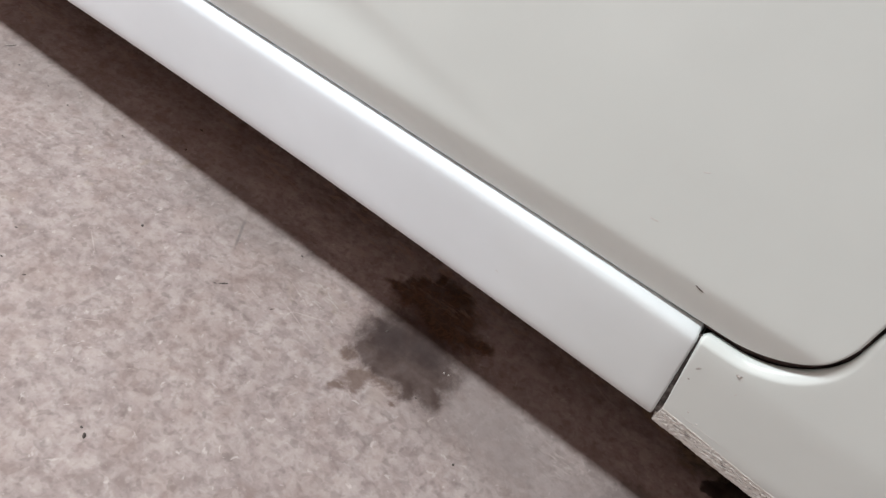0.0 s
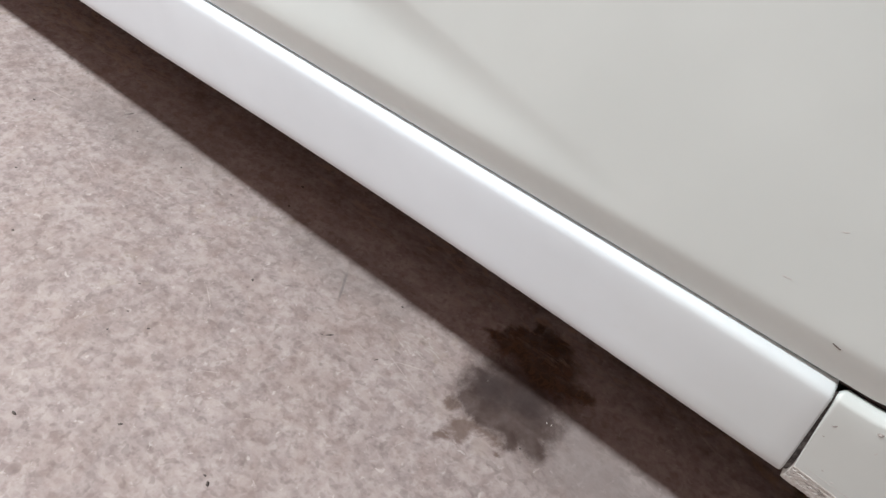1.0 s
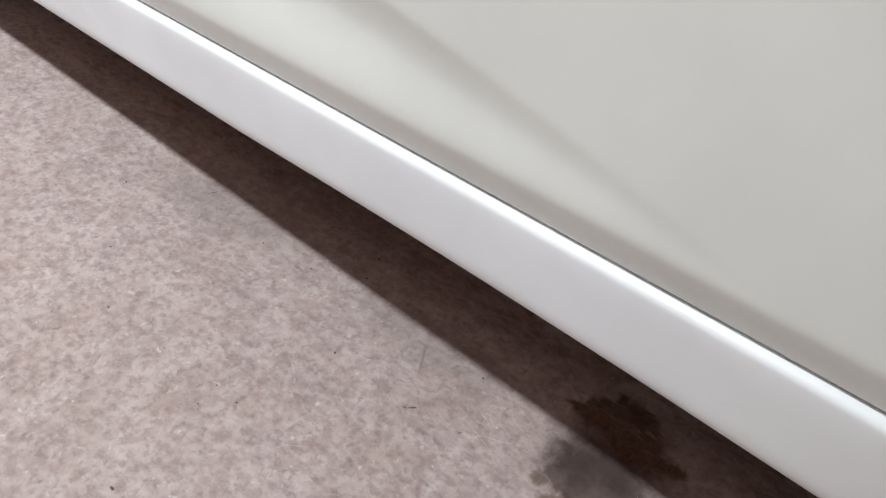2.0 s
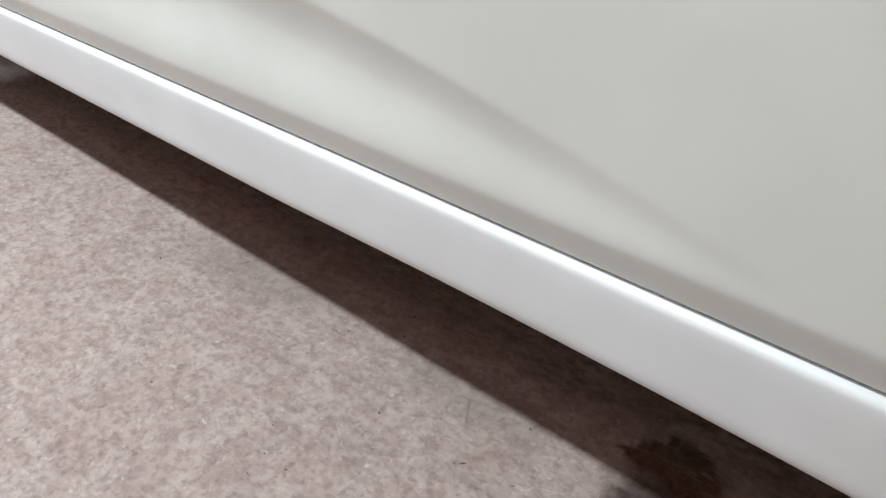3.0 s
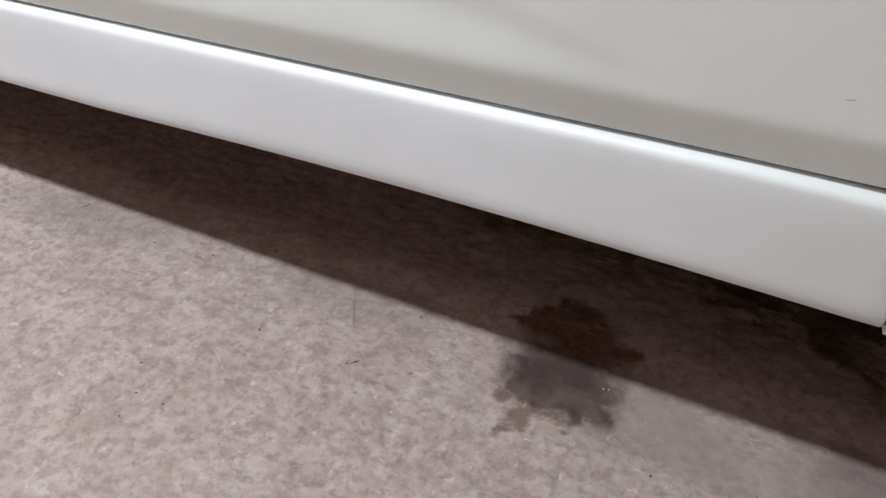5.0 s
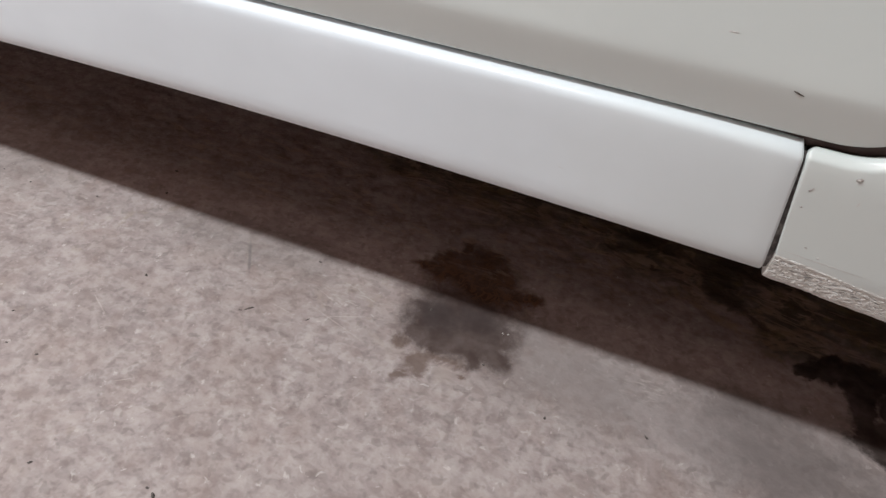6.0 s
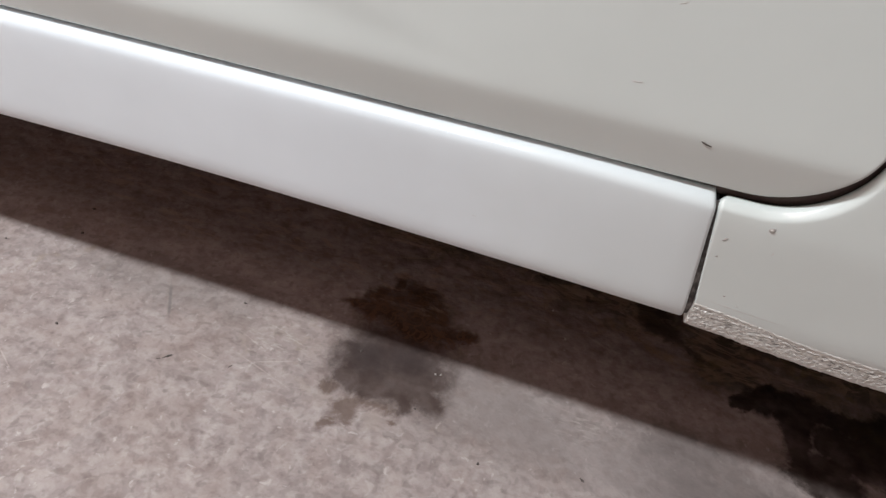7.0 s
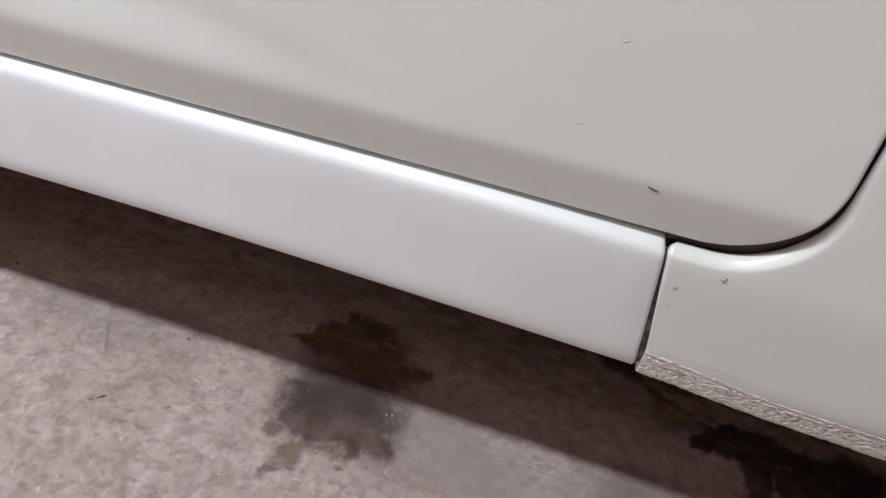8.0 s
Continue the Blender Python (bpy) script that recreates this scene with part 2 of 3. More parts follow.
    core = stain([(-0.213, 0.128, 0.046, 0.04, 0), (-0.185, 0.128, 0.026, 0.03, 0), (-0.238, 0.117, 0.032, 0.024, 20), (-0.262, 0.118, 0.02, 0.009, 25), (-0.23, 0.156, 0.011, 0.018, 0),
                  (-0.205, 0.153, 0.026, 0.015, -20), (-0.17, 0.112, 0.026, 0.02, -20), (-0.15, 0.114, 0.018, 0.009, 8), (-0.195, 0.107, 0.046, 0.018, 0), (-0.246, 0.138, 0.018, 0.012, 40)], 0.75, 0.36, grow=0.12)
    tufts = m.math("MULTIPLY", core, m.step(m.math("ABSOLUTE", m.math("SUBTRACT", m.noise(75.0, 3.0, 0.6, 1.0), 0.5)), 0.07, 0.01))
    rust = stain([(-0.222, 0.001, 0.015, 0.022, -25), (-0.243, 0.018, 0.012, 0.01, 0), (-0.2, 0.012, 0.02, 0.008, 10), (-0.229, -0.016, 0.007, 0.009, -40), (-0.211, 0.01, 0.006, 0.005, 0), (-0.19, 0.012, 0.008, 0.006, 20), (-0.178, 0.004, 0.006, 0.003, 10)], 0.8, 0.8, grow=0.15)
    pale = stain([(-0.243, 0.008, 0.009, 0.014, -20), (-0.196, -0.001, 0.011, 0.008, 20), (-0.264, 0.008, 0.012, 0.003, -30), (-0.338, 0.033, 0.016, 0.003, -40)], 0.8, 0.6, grow=0.3)
    scrape = stain([(-0.076, 0.184, 0.008, 0.0014, 12), (-0.059, 0.152, 0.007, 0.0022, 50), (-0.292, 0.131, 0.008, 0.0016, 20), (-0.267, 0.133, 0.007, 0.0014, 10),
                    (-0.334, 0.174, 0.014, 0.0016, 15), (-0.393, 0.189, 0.012, 0.0014, -10), (-0.03, 0.16, 0.02, 0.0016, -20),
                    (-1.43, 0.145, 0.03, 0.003, 25), (-1.2, 0.125, 0.03, 0.003, 40), (-1.16, 0.145, 0.02, 0.003, -30)], 0.6, 0.5, False)
    scuffed = m.math("MULTIPLY", stain([(-0.31, 0.045, 0.07, 0.05, -10), (-0.03, 0.06, 0.07, 0.026, 0)], 0.9, 0.5), m.step(m.noise(1.0, 3.0, 0.6, 0.8, m.scaled(60.0, 240.0, 1.0, 40.0)), 0.52, 0.66))
    spill = stain([(0.13, 0.153, 0.024, 0.018, 20), (0.108, 0.143, 0.016, 0.007, 35), (0.15, 0.157, 0.024, 0.018, 0), (0.178, 0.154, 0.028, 0.011, -4), (0.212, 0.152, 0.032, 0.014, 0), (0.15, 0.137, 0.02, 0.016, 0),
                   (0.154, 0.115, 0.014, 0.03, 0), (0.172, 0.092, 0.034, 0.026, 0), (0.205, 0.118, 0.02, 0.026, 0), (0.235, 0.13, 0.036, 0.044, 0), (0.186, 0.125, 0.024, 0.022, 0)], 0.45, 0.5, grow=0.18)
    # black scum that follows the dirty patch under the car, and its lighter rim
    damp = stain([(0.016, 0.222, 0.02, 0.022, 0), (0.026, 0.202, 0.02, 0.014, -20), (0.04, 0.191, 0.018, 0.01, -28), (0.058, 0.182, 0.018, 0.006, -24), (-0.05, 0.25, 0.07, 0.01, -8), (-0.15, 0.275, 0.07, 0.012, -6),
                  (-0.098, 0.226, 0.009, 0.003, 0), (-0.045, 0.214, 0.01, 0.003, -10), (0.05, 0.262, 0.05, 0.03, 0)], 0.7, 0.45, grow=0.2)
    rim = m.math("MULTIPLY", stain([(0.012, 0.176, 0.05, 0.005, -22), (0.075, 0.163, 0.04, 0.005, 8), (0.09, 0.186, 0.035, 0.006, 12), (0.13, 0.2, 0.03, 0.006, -8), (0.06, 0.2, 0.02, 0.005, 20), (-0.02, 0.226, 0.03, 0.004, -8)], 0.8, 0.9, grow=0.2),
                 m.step(m.noise(60.0, 3.0), 0.4, 0.6))
    wisps = m.math("MULTIPLY", stain([(-0.35, 0.2, 0.5, 0.09, 0), (-1.1, 0.16, 0.5, 0.08, 0), (0.1, 0.2, 0.2, 0.06, 0)], 0.6, 0.4),
                   m.step(m.noise(1.0, 4.0, 0.6, 1.6, m.scaled(20.0, 74.0, 1.0, 14.0)), 0.53, 0.63))
    scratch = stain([(-0.306, 0.011, 0.031, 0.0011, -16), (-0.33, 0.037, 0.02, 0.0009, -20), (-0.298, 0.024, 0.024, 0.0009, 24), (-0.688, -0.003, 0.018, 0.0012, 5), (-0.65, 0.004, 0.014, 0.0008, 12),
                     (-0.52, -0.06, 0.02, 0.0008, -30), (-0.78, -0.03, 0.03, 0.001, -14), (-0.95, 0.02, 0.04, 0.0014, 10), (-0.44, -0.12, 0.016, 0.0008, 35), (-0.36, 0.005, 0.02, 0.0009, -8)], 0.9, 1.1, False, 0.1)
    # a darker grey tone that spreads towards x > 0
    film = stain([(0.1, 0.03, 0.12, 0.07, 0), (0.06, 0.07, 0.08, 0.04, 0), (0.3, 0.0, 0.2, 0.15, 0)], 0.9, 0.35)
    # a smoother, greyer skin of cement beside the oil mark
    skin = stain([(-0.08, 0.045, 0.09, 0.05, -10), (0.03, 0.03, 0.1, 0.05, 0), (-0.13, 0.07, 0.04, 0.025, 0)], 0.8, 0.4)
    # dark cloudy patches, kept to the ground under the car
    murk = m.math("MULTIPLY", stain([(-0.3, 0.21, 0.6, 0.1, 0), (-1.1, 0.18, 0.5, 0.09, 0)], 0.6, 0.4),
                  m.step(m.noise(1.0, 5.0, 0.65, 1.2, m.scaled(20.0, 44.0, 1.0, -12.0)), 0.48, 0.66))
    # greenish dirt, widened to paint in the deeper shade under the sill
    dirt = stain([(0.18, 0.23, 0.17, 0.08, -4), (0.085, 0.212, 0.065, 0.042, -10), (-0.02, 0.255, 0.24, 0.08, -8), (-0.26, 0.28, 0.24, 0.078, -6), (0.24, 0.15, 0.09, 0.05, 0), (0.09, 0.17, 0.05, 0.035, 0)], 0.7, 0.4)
    # brown tint painted in for the warmer shade under the car
    shade_brown = stain([(-0.06, 0.24, 0.5, 0.12, -4), (-0.7, 0.17, 0.7, 0.1, 0)], 0.9, 0.3)
    grey = stain([(-0.1, 0.05, 0.19, 0.085, 0), (0.1, 0.05, 0.2, 0.09, 0), (-0.45, 0.07, 0.2, 0.05, 0), (-0.8, 0.06, 0.25, 0.07, 5)], 0.9, 0.5)
    swept = m.math("MULTIPLY", stain([(-1.4, 0.135, 0.3, 0.035, 0), (-1.05, 0.14, 0.2, 0.03, 0)], 0.8, 0.5, grow=0.2),
                   m.step(m.noise(1.0, 4.0, 0.65, 2.0, m.scaled(14.0, 70.0, 1.0, 10.0)), 0.47, 0.6))
    mark = stain([(-0.428, 0.051, 0.031, 0.0024, -58)], 0.8, 0.2, False)
    brown = m.step(m.noise(6.5, 5.0, 0.6), 0.42, 0.7)

    base = m.mix(m.math("MULTIPLY", brown, 0.16), base, (0.27, 0.185, 0.145))
    base = m.mix(m.math("MULTIPLY", m.step(m.noise(23.0, 3.0, 0.55, 0.8), 0.46, 0.66), 0.16), base, (0.25, 0.165, 0.13))
    base = m.mix(m.math("MULTIPLY", grey, 0.44), base, (0.19, 0.163, 0.15))
    base = m.mix(m.math("MULTIPLY", swept, 0.7), base, (0.52, 0.42, 0.34))
    base = m.mix(m.math("MULTIPLY", mark, 0.6), base, (0.15, 0.14, 0.132))
    base = m.mix(m.math("MULTIPLY", scuffed, 0.5), base, (0.5, 0.45, 0.41))
    base = m.mix(m.math("MULTIPLY", skin, 0.5), base, (0.3, 0.262, 0.252))
    base = m.mix(m.math("MULTIPLY", film, 0.62), base, (0.135, 0.112, 0.106))
    base = m.mix(m.math("MULTIPLY", scratch, 0.36), base, (0.6, 0.53, 0.48))
    base = m.mix(m.math("MULTIPLY", pale, 0.4), base, (0.4, 0.335, 0.295))
    base = m.mix(m.math("MULTIPLY", rust, 0.8), base, (0.14, 0.095, 0.076))
    base = m.mix(m.math("MULTIPLY", oil, m.math("MULTIPLY_ADD", mottle, 0.4, 0.68)), base, (0.062, 0.04, 0.034))
    base = m.mix(m.math("MULTIPLY", dense, 0.7), base, (0.04, 0.029, 0.028))
    base = m.mix(m.math("MULTIPLY", core, m.math("MULTIPLY_ADD", mottle, 0.3, 0.72)), base, (0.06, 0.03, 0.014))
    base = m.mix(m.math("MULTIPLY", tufts, 0.5), base, (0.19, 0.1, 0.055))
    base = m.mix(m.math("MULTIPLY", scrape, 0.5), base, (0.5, 0.43, 0.4))
    base = m.mix(m.math("MULTIPLY", shade_brown, 0.2), base, (0.25, 0.15, 0.1))
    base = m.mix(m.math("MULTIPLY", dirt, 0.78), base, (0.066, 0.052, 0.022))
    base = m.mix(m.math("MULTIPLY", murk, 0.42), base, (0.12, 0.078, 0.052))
    base = m.mix(m.math("MULTIPLY", wisps, 0.75), base, (0.44, 0.33, 0.26))
    clods = m.math("MULTIPLY", dirt, m.step(m.noise(1.0, 4.0, 0.6, 1.0, m.scaled(34.0, 44.0, 1.0, -8.0)), 0.5, 0.6))
    base = m.mix(m.math("MULTIPLY", clods, 0.62), base, (0.235, 0.18, 0.09))
    # dirty ground by the car, relief painted in: thin dried ridges, dark shaded hollows
    crest = m.step(m.math("ABSOLUTE", m.math("SUBTRACT", m.noise(1.0, 4.0, 0.6, 0.9, m.scaled(17.0, 30.0, 1.0, -10.0)), 0.5)), 0.05, 0.008)
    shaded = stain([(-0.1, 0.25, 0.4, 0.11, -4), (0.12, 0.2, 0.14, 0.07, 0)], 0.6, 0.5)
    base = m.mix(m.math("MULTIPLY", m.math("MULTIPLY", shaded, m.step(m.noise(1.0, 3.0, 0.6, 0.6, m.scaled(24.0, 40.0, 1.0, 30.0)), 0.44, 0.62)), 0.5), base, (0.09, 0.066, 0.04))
    base = m.mix(m.math("MULTIPLY", m.math("MULTIPLY", shaded, crest), m.math("MULTIPLY", m.step(patch, 0.35, 0.55), 0.62)), base, (0.38, 0.29, 0.21))
    base = m.mix(m.math("MULTIPLY", rim, 0.6), base, (0.34, 0.25, 0.17))
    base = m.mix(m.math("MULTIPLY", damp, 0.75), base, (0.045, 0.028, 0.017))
    base = m.mix(m.math("MULTIPLY", spill, m.math("MULTIPLY_ADD", mottle, 0.5, 0.62)), base, (0.018, 0.009, 0.006))

    relief = m.math("ADD", m.math("MULTIPLY", mottle, 0.6), m.math("ADD", m.math("MULTIPLY", fine, 0.4), pitted))
    m.bump(relief, 0.2, 0.004)
    m.bump(grain, 0.12, 0.0012)
    m.bsdf.inputs["Specular IOR Level"].default_value = 0.3
    return m.done(base, m.math("SUBTRACT", 0.92, m.math("MULTIPLY", spill, 0.3)))


CONCRETE = concrete()


# ---- shared building ways ----
def mesh_of(name, verts, faces, material, smooth=True):
    data = bpy.data.meshes.new(name)
    data.from_pydata(verts, [], faces)
    data.materials.append(material)
    if smooth:
        data.polygons.foreach_set("use_smooth", [True] * len(data.polygons))
    data.update()
    return data


def piece(name, verts, faces, material, parent, label="", smooth=True):
    """One mesh object under a thing or a part."""
    ob = new(name, mesh_of(name, verts, faces, material, smooth))
    ob.parent = parent
    return tagged(ob, label)


def grid_faces(rows, cols, flip=False):
    out = []
    for i in range(rows - 1):
        for j in range(cols - 1):
            f = (i * cols + j, i * cols + j + 1, (i + 1) * cols + j + 1, (i + 1) * cols + j)
            out.append(f[::-1] if flip else f)
    return out


def box(x0, y0, z0, x1, y1, z1):
    v = [(x, y, z) for x in (x0, x1) for y in (y0, y1) for z in (z0, z1)]
    return v, [(0, 1, 3, 2), (4, 6, 7, 5), (0, 4, 5, 1), (2, 3, 7, 6), (0, 2, 6, 4), (1, 5, 7, 3)]


def smooth01(v):
    v = min(1.0, max(0.0, v))
    return v * v * (3 - 2 * v)


def soft_hinge(v, soft):
    """0 below zero, v above it, with a rounded bend."""
    return 0.5 * (v + math.sqrt(v * v + soft * soft))


# ---- the garage ----
X0, X1, Y0, Y1, HIGH = -4.6, 2.6, -2.6, 3.4, 2.6


def floor_z(x, y):
    """The uneven face of the concrete: shallow hollows and trowel ripples, fading out away from the car's near side."""
    near = smooth01((x + 1.9) / 0.4) * smooth01((0.6 - x) / 0.2) * smooth01((y + 0.7) / 0.2) * smooth01((0.55 - y) / 0.15)
    if near <= 0:
        return 0.0
    low = noise.noise(Vector((x * 14, y * 20, 3.0)))
    ripple = noise.noise(Vector((x * 42 + y * 12, y * 78, 8.0)))
    pock = max(0.0, noise.noise(Vector((x * 85, y * 105, 11.0))) - 0.25)
    return near * (0.0006 * low + (0.00022 + 0.0009 * smooth01((y - 0.12) / 0.1)) * ripple - 0.0011 * pock)


def build_floor():
    """One sheet, finely divided where the camera passes."""
    xs = [X0, -3.0, -1.9] + [-1.9 + 0.008 * k for k in range(1, 101)] + [-1.1 + 0.0034 * k for k in range(1, 412)] + [0.4, 0.6, X1]
    ys = [Y0, -1.2, -0.7, -0.5] + [-0.36 + 0.0034 * k for k in range(206)] + [0.4, 0.5, 0.6, 1.5, Y1]
    return [(x, y, floor_z(x, y)) for x in xs for y in ys], grid_faces(len(xs), len(ys), True)


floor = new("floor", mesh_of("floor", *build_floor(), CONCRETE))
tagged(floor, "worn grey concrete floor with dark oil stains", "floor", kind="structure")
for wall_name, b in (("wall_south", (X0, Y0 - 0.15, 0, X1, Y0, HIGH)), ("wall_north", (X0, Y1, 0, X1, Y1 + 0.15, HIGH)),
                     ("wall_west", (X0 - 0.15, Y0 - 0.15, 0, X0, Y1 + 0.15, HIGH)), ("wall_east", (X1, Y0 - 0.15, 0, X1 + 0.15, Y1 + 0.15, HIGH))):
    tagged(new(wall_name, mesh_of(wall_name, *box(*b), WALL, False)), "plain pale plastered garage wall", "wall", kind="structure")
tagged(new("ceiling", mesh_of("ceiling", *box(X0 - 0.15, Y0 - 0.15, HIGH, X1 + 0.15, Y1 + 0.15, HIGH + 0.15), CEILING, False)),
       "plain white painted garage ceiling", "ceiling", kind="structure")

# ---- the car ----
car = tagged(new("car"), "white parked car with dirty lower edges, seen from its side", "car")
LEFT, TOP = -1.88, 0.94          # how far the built side reaches
DOOR_Z = 0.3185                  # lower edge of the door
CORNER_Z, DOOR_R = 0.3663, 0.0478  # centre height and radius of the door's lower corner, centre at x = 0
OPEN_R, OPEN_X, OPEN_Z = 0.0412, 0.0092, 0.3535  # radius and centre of the opening round it

# (outward, height) of the sill from inside the gap, over the shoulder and down under the edge
SILL_PROFILE = [(0.004, 0.302), (0.0, 0.3075), (-0.0035, 0.3118), (-0.0066, 0.3146), (-0.0088, 0.3153), (-0.0108, 0.3149), (-0.0132, 0.3138), (-0.0154, 0.3124), (-0.0168, 0.3109),
                (-0.0176, 0.3091), (-0.0179, 0.3066), (-0.0179, 0.303), (-0.0177, 0.297), (-0.0172, 0.289), (-0.0161, 0.274), (-0.0148, 0.256), (-0.0137, 0.241), (-0.0117, 0.2308),
                (-0.0078, 0.2245), (-0.001, 0.2214), (0.008, 0.22), (0.034, 0.2195)]


def spline(points, n):
    """Points along a smooth curve through those given."""
    p = [Vector(q) for q in points]
    p = [2 * p[0] - p[1], *p, 2 * p[-1] - p[-2]]
    out = []
    for k in range(1, len(p) - 2):
        for s in range(n):
            t = s / n
            out.append(0.5 * (2 * p[k] + (p[k + 1] - p[k - 1]) * t + (2 * p[k - 1] - 5 * p[k] + 4 * p[k + 1] - p[k + 2]) * t * t
                              + (3 * p[k] - p[k - 1] - 3 * p[k + 1] + p[k + 2]) * t ** 3))
    return out + [p[-2]]


SILL_CURVE = spline(SILL_PROFILE, 4)
FACE = [q for k, q in enumerate(SILL_CURVE) if 0.22 < q.y < 0.3042 and -0.03 < q.x < -0.0005 and k > 20][:]


def face_y(z):
    """How far out the lower body stands at a height, without its rolled edges."""
    if z >= FACE[0].y:
        return FACE[0].x + 0.02 * (z - FACE[0].y)
    for a, b in zip(FACE, FACE[1:]):
        if b.y <= z <= a.y:
            return a.x + (b.x - a.x) * (a.y - z) / max(1e-6, a.y - b.y)
    return FACE[-1].x


def seam_x(z):
    """The slanting joint between sill and rear panel."""
    return -0.009 * (z - 0.218) / 0.1 + 0.0


def droop(x, z):
    """The shoulder falls a little towards the joint."""
    return 0.0026 * smooth01((x + 0.1) / 0.13) * smooth01((z - 0.25) / 0.05)


def corner_round(v, r=0.0042):
    """How far a rounded corner cuts back, v counted from its tip."""
    return r * min(1.0, max(0.0, (v + r) / r)) ** 2.2


def build_sill():
    xs = [LEFT + (-0.06 - LEFT) * k / 60 for k in range(60)] + [-0.06 + 0.0045 * k for k in range(10)]
    verts, cols = [], len(SILL_CURVE)
    # along the car, then a small rolled end at the joint
    ends = [(-0.003, 0.0), (-0.0019, 0.0003), (-0.0014, 0.0009), (-0.0011, 0.002), (-0.0011, 0.02)]
    for x in xs:
        arch = 0.0053 * math.sin(math.pi * min(1.0, max(0.0, (-x - 0.01) / 0.62)))
        verts += [(x, q.x, q.y + arch * smooth01((0.27 - q.y) / 0.04) - droop(x, q.y)) for q in SILL_CURVE]
    for dx, deep in ends:
        dx += 0.0007
        verts += [(seam_x(q.y) + dx - 0.24 * corner_round(q.y - 0.3153, 0.008) * (q.x < -0.004), q.x + deep * 0.93, q.y - droop(dx, q.y) - deep * 0.1 * (q.y > 0.26) + deep * 0.35 * (q.y < 0.236)) for q in SILL_CURVE]
    return verts, grid_faces(len(verts) // cols, cols)


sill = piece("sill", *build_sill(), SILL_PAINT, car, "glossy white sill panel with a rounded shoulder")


def opening_gap(x, z):
    """Distance outward from the edge of the door opening."""
    if x <= OPEN_X:
        return OPEN_Z - OPEN_R - z if z < OPEN_Z else 1.0
    if z < OPEN_Z:
        return math.hypot(x - OPEN_X, z - OPEN_Z) - OPEN_R
    return x - OPEN_X - OPEN_R


def fender_y(x, z):
    y = face_y(z)
    d = opening_gap(x, z)
    up = smooth01((CORNER_Z + 0.02 - z) / 0.07)
    y += (0.5 + 0.65 * up) * (soft_hinge(0.0012 + 0.0024 * up - d, 0.0009) - soft_hinge(-0.02, 0.0009))
    if d < 0.0012:
        y += 0.0012 - math.sqrt(max(0.0, 0.0012 ** 2 - (0.0012 - max(0.0, d)) ** 2))
    e = x - seam_x(z) - 0.0006
    if e < 0.002:
        y += 0.002 - math.sqrt(max(0.0, 0.002 ** 2 - (0.002 - max(0.0, e)) ** 2))
    return y


def fender_foot(x):
    return 0.2425 - 0.055 * x - 0.0065 * smooth01(x / 0.08)


def build_fender():
    inner, outer = [], []
    z_start = OPEN_Z - OPEN_R
    for k in range(16):
        part_x = (OPEN_X - seam_x(z_start) - 0.0006) * (k / 16) ** 1.4
        inner.append((seam_x(z_start) + 0.0006 + part_x, z_start - 0.0036 + math.sqrt(0.0036 ** 2 - max(0.0, 0.0036 - part_x) ** 2)))
        outer.append((0.0011 + 0.013 * k / 16, None))
    for k in range(33):
        a = radians(-90 + 90 * k / 32)
        inner.append((OPEN_X + OPEN_R * math.cos(a), OPEN_Z + OPEN_R * math.sin(a)))
        outer.append((0.0141 + 0.296 * min(1.0, k / 24), None) if k <= 24 else (0.31, fender_foot(0.31) + (OPEN_Z - fender_foot(0.31)) * (k - 24) / 8))
    for k in range(1, 31):
        z = OPEN_Z + (TOP - OPEN_Z) * (k / 30) ** 1.3
        inner.append((OPEN_X + OPEN_R, z))
        outer.append((0.31, z))
    steps = [0.0] + [0.0006 * k for k in range(1, 26)]
    verts = []
    flange = [(0.012, 0.014), (0.0075, 0.006), (0.004, 0.0012), (0.0014, 0.0)]
    cols = 0
    for (xi, zi), (xo, zo) in zip(inner, outer):
        zo = fender_foot(xo) if zo is None else zo
        length = math.hypot(xo - xi, zo - zi)
        ts = [s / length for s in steps if s < 0.5 * length]
        ts += [steps[len(ts) - 1] / length + (1 - steps[len(ts) - 1] / length) * k / (72 - len(ts)) for k in range(1, 73 - len(ts))]
        y0 = fender_y(xi, zi)
        if xi <= OPEN_X:
            nx, nz = 0.0, -1.0
        elif zi < OPEN_Z:
            nx, nz = (xi - OPEN_X) / OPEN_R, (zi - OPEN_Z) / OPEN_R
        else:
            nx, nz = 1.0, 0.0
        line = [(xi + nx * off, y0 + deep, zi + nz * off) for deep, off in flange]
        for t in ts:
            x, z = xi + (xo - xi) * t, zi + (zo - zi) * t
            line.append((x, fender_y(x, z), z))
        cols = len(line)
        verts += line
    rows = len(inner)
    # the end that closes the joint to the sill
    first = verts[:cols]
    verts = [(x, y + 0.02, z) for x, y, z in first] + verts
    return verts, grid_faces(rows + 1, cols, True)


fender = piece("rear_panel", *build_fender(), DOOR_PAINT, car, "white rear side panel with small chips")


